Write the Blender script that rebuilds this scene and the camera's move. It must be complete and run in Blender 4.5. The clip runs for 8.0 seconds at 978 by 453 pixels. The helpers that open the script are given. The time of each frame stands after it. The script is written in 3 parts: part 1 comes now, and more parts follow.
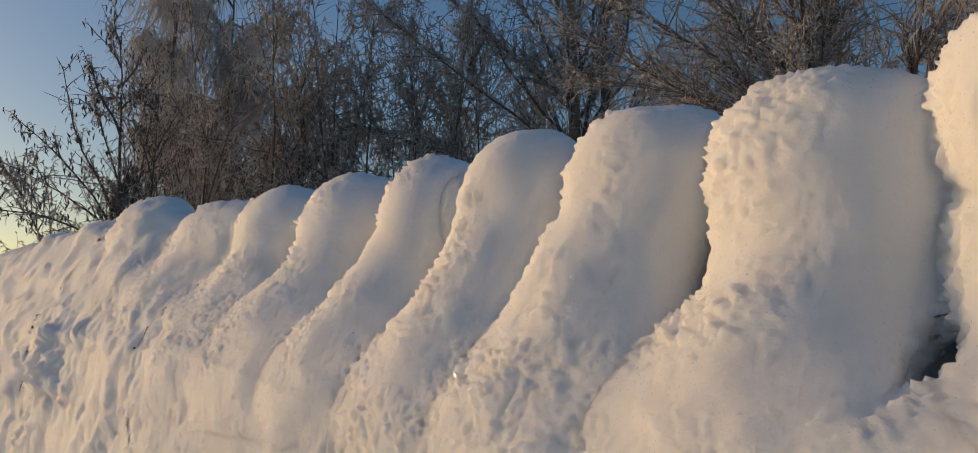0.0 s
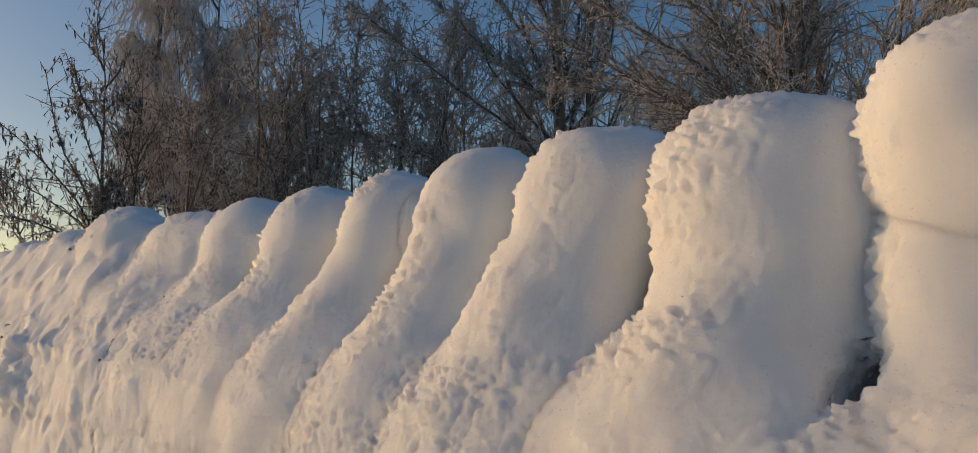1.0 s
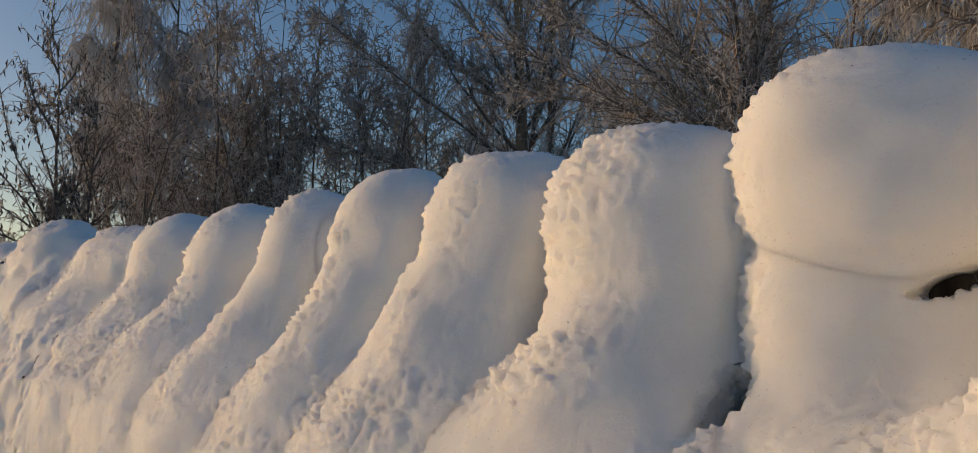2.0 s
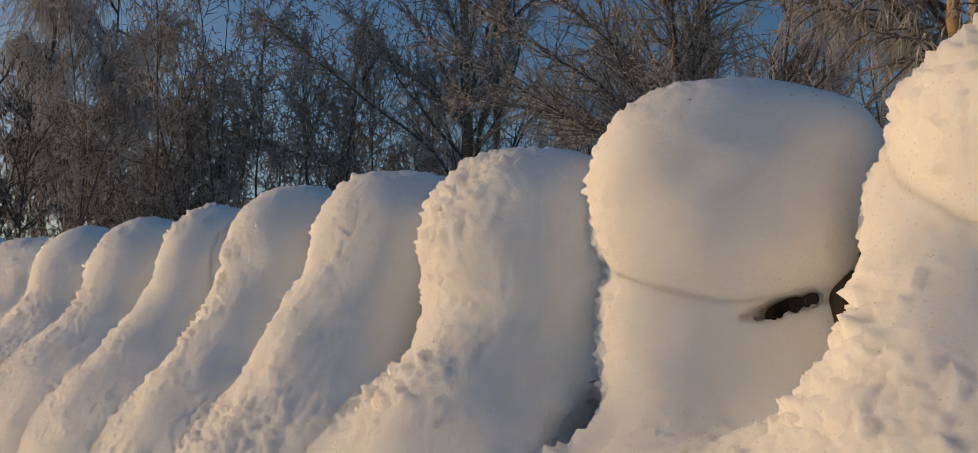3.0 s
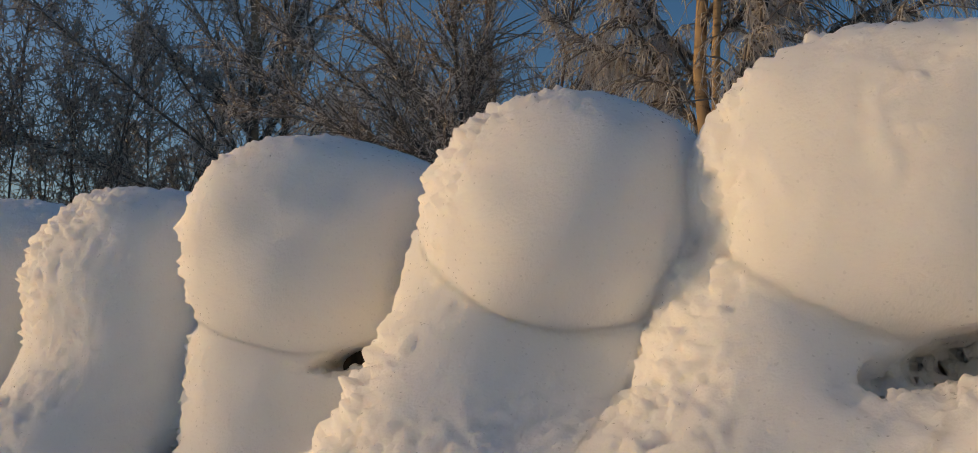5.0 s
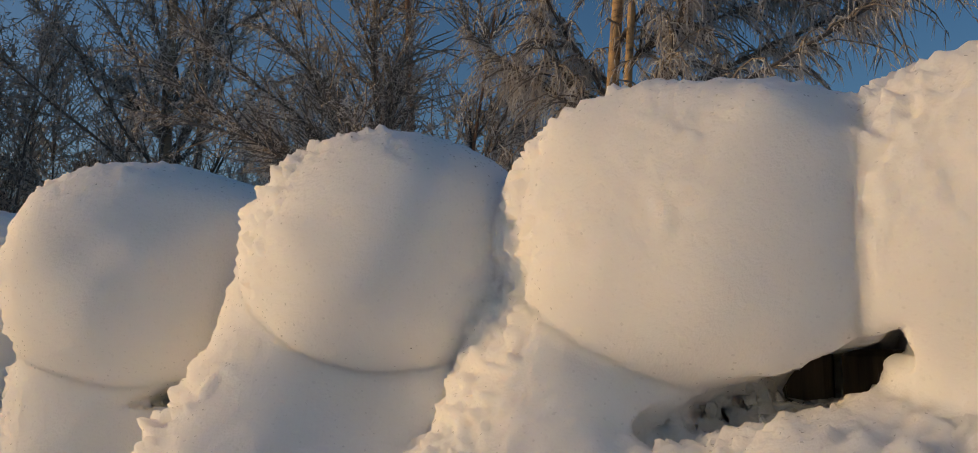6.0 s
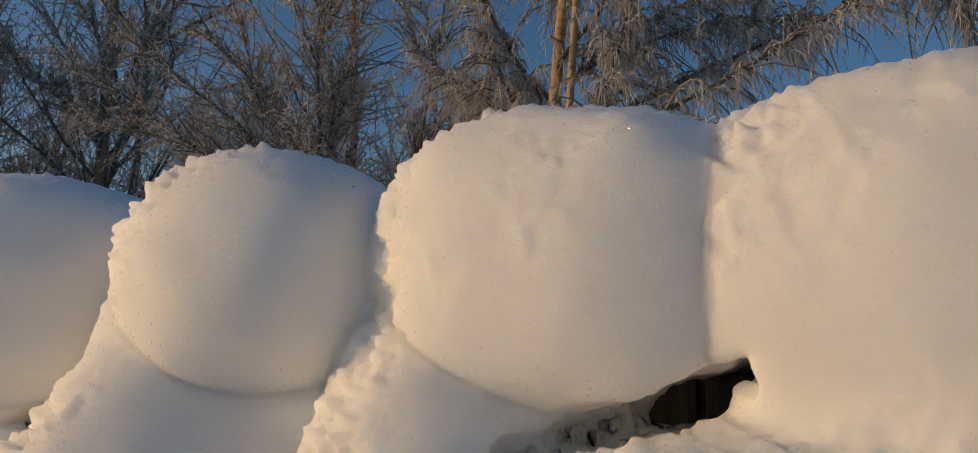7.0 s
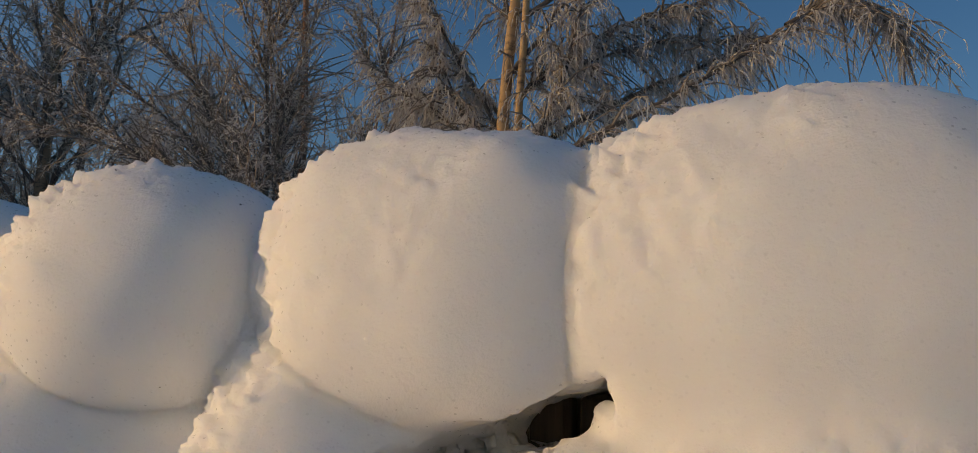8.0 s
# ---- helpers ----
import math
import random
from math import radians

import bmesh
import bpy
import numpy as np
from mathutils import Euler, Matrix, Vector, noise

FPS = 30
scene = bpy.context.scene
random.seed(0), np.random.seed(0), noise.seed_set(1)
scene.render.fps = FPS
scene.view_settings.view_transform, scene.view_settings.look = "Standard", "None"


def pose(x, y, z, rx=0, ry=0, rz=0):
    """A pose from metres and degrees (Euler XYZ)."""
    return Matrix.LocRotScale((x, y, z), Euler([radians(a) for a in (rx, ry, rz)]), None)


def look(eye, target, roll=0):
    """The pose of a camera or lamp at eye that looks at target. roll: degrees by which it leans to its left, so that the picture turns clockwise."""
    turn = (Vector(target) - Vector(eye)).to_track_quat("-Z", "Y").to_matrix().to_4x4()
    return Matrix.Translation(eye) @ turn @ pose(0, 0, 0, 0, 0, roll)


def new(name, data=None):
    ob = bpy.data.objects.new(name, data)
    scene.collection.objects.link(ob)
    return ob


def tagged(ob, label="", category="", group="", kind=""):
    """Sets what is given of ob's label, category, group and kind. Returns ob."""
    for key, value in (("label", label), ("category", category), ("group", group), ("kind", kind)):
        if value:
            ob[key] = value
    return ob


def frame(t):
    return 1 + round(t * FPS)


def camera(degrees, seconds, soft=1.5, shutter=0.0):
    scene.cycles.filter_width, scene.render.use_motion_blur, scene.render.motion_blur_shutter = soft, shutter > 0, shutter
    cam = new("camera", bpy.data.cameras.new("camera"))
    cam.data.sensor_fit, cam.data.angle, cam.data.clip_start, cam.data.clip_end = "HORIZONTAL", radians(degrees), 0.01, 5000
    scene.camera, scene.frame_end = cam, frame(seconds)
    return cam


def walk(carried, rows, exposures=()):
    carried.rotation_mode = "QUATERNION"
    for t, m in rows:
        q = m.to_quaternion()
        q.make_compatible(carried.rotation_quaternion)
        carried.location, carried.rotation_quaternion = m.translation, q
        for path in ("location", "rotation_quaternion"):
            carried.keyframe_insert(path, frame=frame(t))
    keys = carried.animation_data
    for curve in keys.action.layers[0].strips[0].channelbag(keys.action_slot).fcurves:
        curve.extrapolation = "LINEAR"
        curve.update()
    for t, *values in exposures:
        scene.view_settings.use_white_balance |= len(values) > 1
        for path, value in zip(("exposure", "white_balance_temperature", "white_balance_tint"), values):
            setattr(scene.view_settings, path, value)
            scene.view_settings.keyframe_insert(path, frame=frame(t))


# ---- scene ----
cam = camera(58.6, 8.0, soft=0.9)
PATH = [
    (0, (0.494, -0.639, 1.204), (-1.059, 0.603, 1.414), -0.2),
    (0.5, (0.511, -0.63, 1.212), (-1.037, 0.62, 1.423), -0.2),
    (1, (0.529, -0.618, 1.219), (-1.005, 0.646, 1.436), -0.2),
    (2.5, (0.617, -0.564, 1.242), (-0.83, 0.798, 1.475), -0.5),
    (3, (0.65, -0.546, 1.248), (-0.751, 0.862, 1.485), -0.6),
    (3.5, (0.692, -0.527, 1.259), (-0.626, 0.958, 1.501), -0.6),
    (4, (0.726, -0.505, 1.263), (-0.505, 1.051, 1.509), -0.4),
    (4.5, (0.76, -0.486, 1.269), (-0.375, 1.141, 1.524), -0.2),
    (5, (0.796, -0.463, 1.275), (-0.234, 1.23, 1.542), 0.1),
    (6.5, (0.879, -0.424, 1.297), (0.066, 1.376, 1.611), 0.8),
    (7, (0.896, -0.416, 1.298), (0.137, 1.405, 1.63), 1.0),
    (7.5, (0.916, -0.411, 1.302), (0.211, 1.427, 1.652), 1.0),
    (8, (0.938, -0.41, 1.302), (0.281, 1.444, 1.664), 1.2),
]
walk(cam, [(t, look(eye, target, roll)) for t, eye, target, roll in PATH],
     [(0.0, 0.02, 11900, 17), (2.5, -0.02, 11900, 17), (5.0, -0.06, 12000, 16), (8.0, -0.08, 11900, 16)])

# ---- light: low winter sun from the side, clear sky ----
SUN_AZ, SUN_EL = math.atan2(-0.87, -0.495), radians(10.0)
world = bpy.data.worlds.new("winter_sky")
scene.world = world
world.use_nodes = True
wn, wl = world.node_tree.nodes, world.node_tree.links
sky = wn.new("ShaderNodeTexSky")
sky.sky_type, sky.sun_disc = "NISHITA", False
sky.sun_elevation, sky.sun_rotation = SUN_EL, SUN_AZ
sky.altitude, sky.air_density, sky.dust_density, sky.ozone_density = 300, 1.0, 1.5, 3.6
wn["Background"].inputs["Strength"].default_value = 0.15
rich = wn.new("ShaderNodeHueSaturation")
rich.inputs["Saturation"].default_value = 1.24
rich.inputs["Hue"].default_value = 0.511
wl.new(sky.outputs["Color"], rich.inputs["Color"])
wl.new(rich.outputs["Color"], wn["Background"].inputs["Color"])
sun = new("sun", bpy.data.lights.new("sun", "SUN"))
sun.data.energy, sun.data.angle, sun.data.color = 1.20, radians(12.0), (1.0, 0.815, 0.61)
sun_dir = Vector((math.sin(SUN_AZ) * math.cos(SUN_EL), math.cos(SUN_AZ) * math.cos(SUN_EL), math.sin(SUN_EL)))
sun.matrix_world = look(sun_dir * 30, (0, 0, 0))


# ---- materials ----
def material(name):
    m = bpy.data.materials.new(name)
    m.use_nodes = True
    return m, m.node_tree.nodes, m.node_tree.links, m.node_tree.nodes["Principled BSDF"]


def noise_node(n, l, coord, scale, detail=4.0, rough=0.55):
    t = n.new("ShaderNodeTexNoise")
    t.inputs["Scale"].default_value, t.inputs["Detail"].default_value, t.inputs["Roughness"].default_value = scale, detail, rough
    l.new(coord, t.inputs["Vector"])
    return t


def ramp_node(n, l, fac, stops):
    r = n.new("ShaderNodeValToRGB")
    e = r.color_ramp.elements
    while len(e) < len(stops):
        e.new(0.5)
    for k, (pos, col) in zip(e, stops):
        k.position, k.color = pos, (*col, 1)
    l.new(fac, r.inputs["Fac"])
    return r


def snow_material():
    m, n, l, b = material("hoar_snow")
    pos = n.new("ShaderNodeTexCoord").outputs["Object"]
    grain = noise_node(n, l, pos, 420, 4, 0.7)
    crust = noise_node(n, l, pos, 70, 5, 0.6)
    broad = noise_node(n, l, pos, 9, 3)
    col = ramp_node(n, l, broad.outputs["Fac"], [(0.3, (0.86, 0.85, 0.84)), (0.7, (0.93, 0.92, 0.91))])
    l.new(col.outputs["Color"], b.inputs["Base Color"])
    b.inputs["Roughness"].default_value = 0.75
    b.inputs["Subsurface Weight"].default_value = 0.9
    b.inputs["Subsurface Radius"].default_value = (0.021, 0.0185, 0.0155)
    b.inputs["Subsurface Scale"].default_value = 1.0
    add = n.new("ShaderNodeMath")
    add.operation = "MULTIPLY_ADD"
    add.inputs[1].default_value = 0.5
    l.new(grain.outputs["Fac"], add.inputs[0])
    l.new(crust.outputs["Fac"], add.inputs[2])
    bump = n.new("ShaderNodeBump")
    bump.inputs["Strength"].default_value, bump.inputs["Distance"].default_value = 0.45, 0.004
    l.new(add.outputs[0], bump.inputs["Height"])
    l.new(bump.outputs["Normal"], b.inputs["Normal"])
    # single ice facets of a millimetre or so, tilted every way, catch the sun
    cells = n.new("ShaderNodeTexVoronoi")
    cells.inputs["Scale"].default_value = 800
    l.new(pos, cells.inputs["Vector"])
    tilt = n.new("ShaderNodeVectorMath")
    tilt.operation = "MULTIPLY_ADD"
    tilt.inputs[1].default_value, tilt.inputs[2].default_value = (1.6, 1.6, 1.6), (-0.8, -0.8, -0.8)
    l.new(cells.outputs["Color"], tilt.inputs[0])
    facet = n.new("ShaderNodeVectorMath")
    facet.operation = "ADD"
    l.new(tilt.outputs["Vector"], facet.inputs[0])
    l.new(n.new("ShaderNodeNewGeometry").outputs["Normal"], facet.inputs[1])
    unit = n.new("ShaderNodeVectorMath")
    unit.operation = "NORMALIZE"
    l.new(facet.outputs["Vector"], unit.inputs[0])
    l.new(unit.outputs["Vector"], b.inputs["Coat Normal"])
    rare = n.new("ShaderNodeTexWhiteNoise")
    l.new(cells.outputs["Position"], rare.inputs["Vector"])
    few = n.new("ShaderNodeMath")
    few.operation, few.inputs[1].default_value = "GREATER_THAN", 0.975
    l.new(rare.outputs["Value"], few.inputs[0])
    l.new(few.outputs["Value"], b.inputs["Coat Weight"])
    b.inputs["Coat Roughness"].default_value, b.inputs["Coat IOR"].default_value = 0.06, 1.45
    return m


def ground_material():
    m, n, l, b = material("field_snow")
    pos = n.new("ShaderNodeTexCoord").outputs["Object"]
    broad, fine = noise_node(n, l, pos, 0.6), noise_node(n, l, pos, 40, 5)
    col = ramp_node(n, l, broad.outputs["Fac"], [(0.3, (0.78, 0.79, 0.82)), (0.7, (0.88, 0.88, 0.88))])
    l.new(col.outputs["Color"], b.inputs["Base Color"])
    b.inputs["Roughness"].default_value = 0.7
    bump = n.new("ShaderNodeBump")
    bump.inputs["Strength"].default_value, bump.inputs["Distance"].default_value = 0.5, 0.02
    l.new(fine.outputs["Fac"], bump.inputs["Height"])
    l.new(bump.outputs["Normal"], b.inputs["Normal"])
    return m


def wood_material():
    m, n, l, b = material("dark_weathered_wood")
    tc = n.new("ShaderNodeTexCoord").outputs["Object"]
    mp = n.new("ShaderNodeMapping")
    mp.inputs["Scale"].default_value = (1, 1, 0.08)
    l.new(tc, mp.inputs["Vector"])
    g = noise_node(n, l, mp.outputs["Vector"], 120, 6, 0.6)
    col = ramp_node(n, l, g.outputs["Fac"], [(0.3, (0.022, 0.015, 0.011)), (0.6, (0.085, 0.06, 0.043)), (0.72, (0.32, 0.30, 0.28))])
    l.new(col.outputs["Color"], b.inputs["Base Color"])
    b.inputs["Roughness"].default_value = 0.85
    bump = n.new("ShaderNodeBump")
    bump.inputs["Strength"].default_value, bump.inputs["Distance"].default_value = 0.5, 0.002
    l.new(g.outputs["Fac"], bump.inputs["Height"])
    l.new(bump.outputs["Normal"], b.inputs["Normal"])
    return m


def bark_material(name, light, dark, scale=14.0):
    m, n, l, b = material(name)
    pos = n.new("ShaderNodeTexCoord").outputs["Object"]
    mp = n.new("ShaderNodeMapping")
    mp.inputs["Scale"].default_value = (1, 1, 2.5)
    l.new(pos, mp.inputs["Vector"])
    a, f = noise_node(n, l, mp.outputs["Vector"], scale, 5, 0.65), noise_node(n, l, pos, 90, 3)
    mul = n.new("ShaderNodeMath")
    mul.operation = "MULTIPLY_ADD"
    mul.inputs[1].default_value = 0.25
    l.new(f.outputs["Fac"], mul.inputs[0])
    l.new(a.outputs["Fac"], mul.inputs[2])
    col = ramp_node(n, l, mul.outputs[0], [(0.45, dark), (0.62, light)])
    l.new(col.outputs["Color"], b.inputs["Base Color"])
    b.inputs["Roughness"].default_value = 0.8
    bump = n.new("ShaderNodeBump")
    bump.inputs["Strength"].default_value, bump.inputs["Distance"].default_value = 0.6, 0.006
    l.new(a.outputs["Fac"], bump.inputs["Height"])
    l.new(bump.outputs["Normal"], b.inputs["Normal"])
    return m


def twig_material(name, stops):
    m, n, l, b = material(name)
    g = n.new("ShaderNodeNewGeometry")
    col = ramp_node(n, l, g.outputs["Random Per Island"], stops)
    pos = n.new("ShaderNodeTexCoord").outputs["Object"]
    f = noise_node(n, l, pos, 60, 3, 0.6)
    var = ramp_node(n, l, f.outputs["Fac"], [(0.35, (0.8, 0.8, 0.8)), (0.65, (1.05, 1.05, 1.05))])
    mix = n.new("ShaderNodeMix")
    mix.data_type, mix.blend_type = "RGBA", "MULTIPLY"
    mix.inputs["Factor"].default_value = 1.0
    l.new(col.outputs["Color"], mix.inputs["A"])
    l.new(var.outputs["Color"], mix.inputs["B"])
    l.new(mix.outputs["Result"], b.inputs["Base Color"])
    b.inputs["Roughness"].default_value = 0.75
    # the frost on the twigs lets light through
    thin = n.new("ShaderNodeBsdfTranslucent")
    l.new(mix.outputs["Result"], thin.inputs["Color"])
    add = n.new("ShaderNodeMixShader")
    add.inputs["Fac"].default_value = 0.5
    l.new(b.outputs["BSDF"], add.inputs[1])
    l.new(thin.outputs["BSDF"], add.inputs[2])
    l.new(add.outputs["Shader"], n["Material Output"].inputs["Surface"])
    return m


SNOW, FIELD, WOOD = snow_material(), ground_material(), wood_material()
BIRCH = bark_material("birch_bark", (0.48, 0.31, 0.17), (0.12, 0.07, 0.04), 9.0)
DARK_BARK = bark_material("dark_bark", (0.13, 0.105, 0.09), (0.04, 0.032, 0.027))
FROST_TWIG = twig_material("frosted_twig", [(0.0, (0.64, 0.58, 0.54)), (0.4, (0.82, 0.78, 0.75)), (1.0, (0.95, 0.94, 0.93))])
BRANCH = bark_material("branch_bark", (0.26, 0.22, 0.19), (0.06, 0.046, 0.037), 9.0)
RED_BARK = bark_material("red_brown_bark", (0.26, 0.13, 0.08), (0.07, 0.04, 0.03))
TAN_BARK = bark_material("tan_bark", (0.30, 0.21, 0.14), (0.06, 0.045, 0.035))
BROWN_TWIG = twig_material("brown_frosted_twig", [(0.0, (0.42, 0.34, 0.30)), (0.4, (0.68, 0.61, 0.57)), (0.75, (0.86, 0.82, 0.79)), (1.0, (0.94, 0.93, 0.92))])
WHITE_TWIG = twig_material("white_hoar_twig", [(0.0, (0.60, 0.59, 0.59)), (0.4, (0.80, 0.79, 0.79)), (1.0, (0.94, 0.94, 0.94))])


# ---- mesh helpers ----
def mesh_object(name, verts, faces, mat, parent=None, normals=None):
    """One mesh object from vertex and face arrays (faces all of one size)."""
    me = bpy.data.meshes.new(name)
    nv, nf, k = len(verts), len(faces), faces.shape[1]
    me.vertices.add(nv)
    me.vertices.foreach_set("co", np.ascontiguousarray(verts, np.float32).ravel())
    me.loops.add(nf * k)
    me.loops.foreach_set("vertex_index", np.ascontiguousarray(faces, np.int32).ravel())
    me.polygons.add(nf)
    me.polygons.foreach_set("loop_start", np.arange(0, nf * k, k, dtype=np.int32))
    me.update(calc_edges=True)
    me.validate()
    if normals is not None:
        me.polygons.foreach_set("use_smooth", np.ones(nf, bool))
        me.normals_split_custom_set_from_vertices(normals.tolist())
    me.materials.append(mat)
    ob = new(name, me)
    if parent:
        ob.parent = parent
    return ob


def lattice_noise(p, size, seed):
    """Smooth random values in -1..1 at the points p, with features of that size in metres."""
    q = p / size + 1000.0
    i = np.floor(q).astype(np.int64)
    f = q - i
    f = f * f * (3 - 2 * f)
    out = np.zeros(len(p))
    for dx in (0, 1):
        for dy in (0, 1):
            for dz in (0, 1):
                h = ((i[:, 0] + dx) * 73856093) ^ ((i[:, 1] + dy) * 19349663) ^ ((i[:, 2] + dz) * 83492791) ^ (seed * 2654435761)
                h = (h ^ (h >> 13)) * 1274126177 & 0x7FFFFFFF
                h = (h ^ (h >> 16)) & 0xFFFF
                w = (f[:, 0] if dx else 1 - f[:, 0]) * (f[:, 1] if dy else 1 - f[:, 1]) * (f[:, 2] if dz else 1 - f[:, 2])
                out += w * (h / 32767.5 - 1)
    return out


def surface_nets(field, start, keep):
    """Cells, their surface points (in grid steps) and quads of the zero surface of a field (negative inside), for edges whose x index lies in keep."""
    neg = field < 0
    nx, ny, nz = field.shape
    c = np.zeros((nx - 1, ny - 1, nz - 1), np.int8)
    for a in (0, 1):
        for b in (0, 1):
            for d in (0, 1):
                c += neg[a:nx - 1 + a, b:ny - 1 + b, d:nz - 1 + d]
    cells = np.argwhere((c > 0) & (c < 8))
    index = np.full(c.shape, -1, np.int32)
    index[tuple(cells.T)] = np.arange(len(cells))
    acc, cnt = np.zeros((len(cells), 3)), np.zeros(len(cells))
    for u in [(a, b, d) for a in (0, 1) for b in (0, 1) for d in (0, 1)]:
        for axis in range(3):
            if u[axis]:
                continue
            v = list(u)
            v[axis] = 1
            fu = field[cells[:, 0] + u[0], cells[:, 1] + u[1], cells[:, 2] + u[2]]
            fv = field[cells[:, 0] + v[0], cells[:, 1] + v[1], cells[:, 2] + v[2]]
            cross = (fu < 0) != (fv < 0)
            t = np.where(cross, fu / np.where(cross, fu - fv, 1), 0)
            pt = np.tile(np.array(u, float), (len(cells), 1))
            pt[:, axis] += t
            acc += pt * cross[:, None]
            cnt += cross
    points = cells + acc / cnt[:, None] + start
    quads = []
    for axis in range(3):
        lo, hi = [slice(1, -1)] * 3, [slice(1, -1)] * 3
        lo[axis], hi[axis] = slice(0, -1), slice(1, None)
        e = np.argwhere(neg[tuple(lo)] != neg[tuple(hi)])
        off = np.ones(3, int)
        off[axis] = 0
        e = e + off
        e = e[(e[:, 0] + start[0] >= keep[0]) & (e[:, 0] + start[0] < keep[1])]
        flip = neg[tuple(e.T)]
        o1, o2 = (axis + 1) % 3, (axis + 2) % 3
        ring = []
        for s1, s2 in ((1, 1), (0, 1), (0, 0), (1, 0)):
            k = e.copy()
            k[:, o1] -= s1
            k[:, o2] -= s2
            ring.append(index[tuple(k.T)])
        q = np.stack(ring, 1)
        q[~flip] = q[~flip][:, ::-1]
        quads.append(q)
    quads = np.concatenate(quads)
    return cells + start, points, quads[(quads >= 0).all(1)]


# ---- the snow on the fence ----
def fence_y(x):
    """The fence line bends a little towards the road on its far stretch."""
    return np.where(x < 0, 0.045 * x, 0.0)


def smin(a, b, k):
    h = np.maximum(k - np.abs(a - b), 0) / k
    return np.minimum(a, b) - h * h * k * 0.25


def blob(p, c, r, power=2.4):
    """A rounded superellipsoid."""
    q = sum(np.abs((p[i] - c[i]) / r[i]) ** power for i in range(3)) ** (1 / power)
    return (q - 1) * min(r)


def rod(p, a, b, ra, rb, flat=1.0):
    """A tapered capsule from a to b, widened along x by flat."""
    ax = [(b[i] - a[i]) for i in range(3)]
    n = sum(v * v for v in ax)
    d = [(p[0] - a[0]) / flat, p[1] - a[1], p[2] - a[2]]
    t = np.clip((d[0] * ax[0] + d[1] * ax[1] + d[2] * ax[2]) / n, 0, 1)
    return np.sqrt(sum((d[i] - t * ax[i]) ** 2 for i in range(3))) - (ra + t * (rb - ra))


LUMPS = []


def lump(x, half, top, chin=0.0, out=0.0, foot=1.0, power=2.3, label="", turn=0.0):
    LUMPS.append(dict(x=x, half=half, top=top, chin=chin, out=out, foot=foot, power=power, label=label, turn=radians(turn)))


RIDGE = "tall frosted ridge of snow flowing down the fence"
OLD = "weathered lumpy snow ridge, crusted with frost"
lump(1.200, 0.110, 1.450, 1.255, 0.0, 1.0, 2.3, "large snow head at the end of the row")
lump(0.937, 0.148, 1.460, 1.255, 0.0, 1.0, 2.25, "broad bulging snow head, smooth and cream in the sun")
lump(0.745, 0.122, 1.455, 1.268, 0.0, 1.0, 2.4, "snow head hanging over a dark hollow above its foot")
lump(0.538, 0.103, 1.443, 1.276, 0.010, 1.0, 2.2, "round snow head resting on a flared snow foot")
lump(0.286, 0.119, 1.448, 1.254, -0.015, 0.0, 2.4, "snow head with a dark slit like a mouth", 38)
lump(0.090, 0.112, 1.422, 0, 0.0, 0.9, 2.3, "broad upright snow pillar with a deep shaded side")
lump(-0.118, 0.102, 1.430, 0, 0.0, 1.0, 2.3, RIDGE)
lump(-0.300, 0.092, 1.432, 0, 0.0, 1.0, 2.3, RIDGE)
lump(-0.480, 0.088, 1.428, 0, 0.0, 1.0, 2.3, RIDGE)
lump(-0.682, 0.100, 1.428, 0, 0.0, 1.0, 2.3, RIDGE)
lump(-0.908, 0.120, 1.432, 0, 0.0, 1.0, 2.3, RIDGE)
lump(-1.150, 0.175, 1.434, 0, 0.0, 1.1, 2.3, OLD)
lump(-1.490, 0.165, 1.468, 0, 0.015, 1.1, 2.3, "tall lumpy snow ridge with a blue shaded crest")
lump(-1.850, 0.220, 1.458, 0, 0.0, 1.1, 2.3, OLD)
lump(-2.230, 0.240, 1.450, 0, 0.0, 1.1, 2.3, OLD)
lump(-2.620, 0.240, 1.440, 0, 0.0, 1.1, 2.3, OLD)
lump(-3.010, 0.240, 1.435, 0, 0.0, 1.1, 2.3, OLD)
lump(-3.400, 0.240, 1.435, 0, 0.0, 1.1, 2.3, OLD)
lump(-3.790, 0.240, 1.435, 0, 0.0, 1.1, 2.3, OLD)


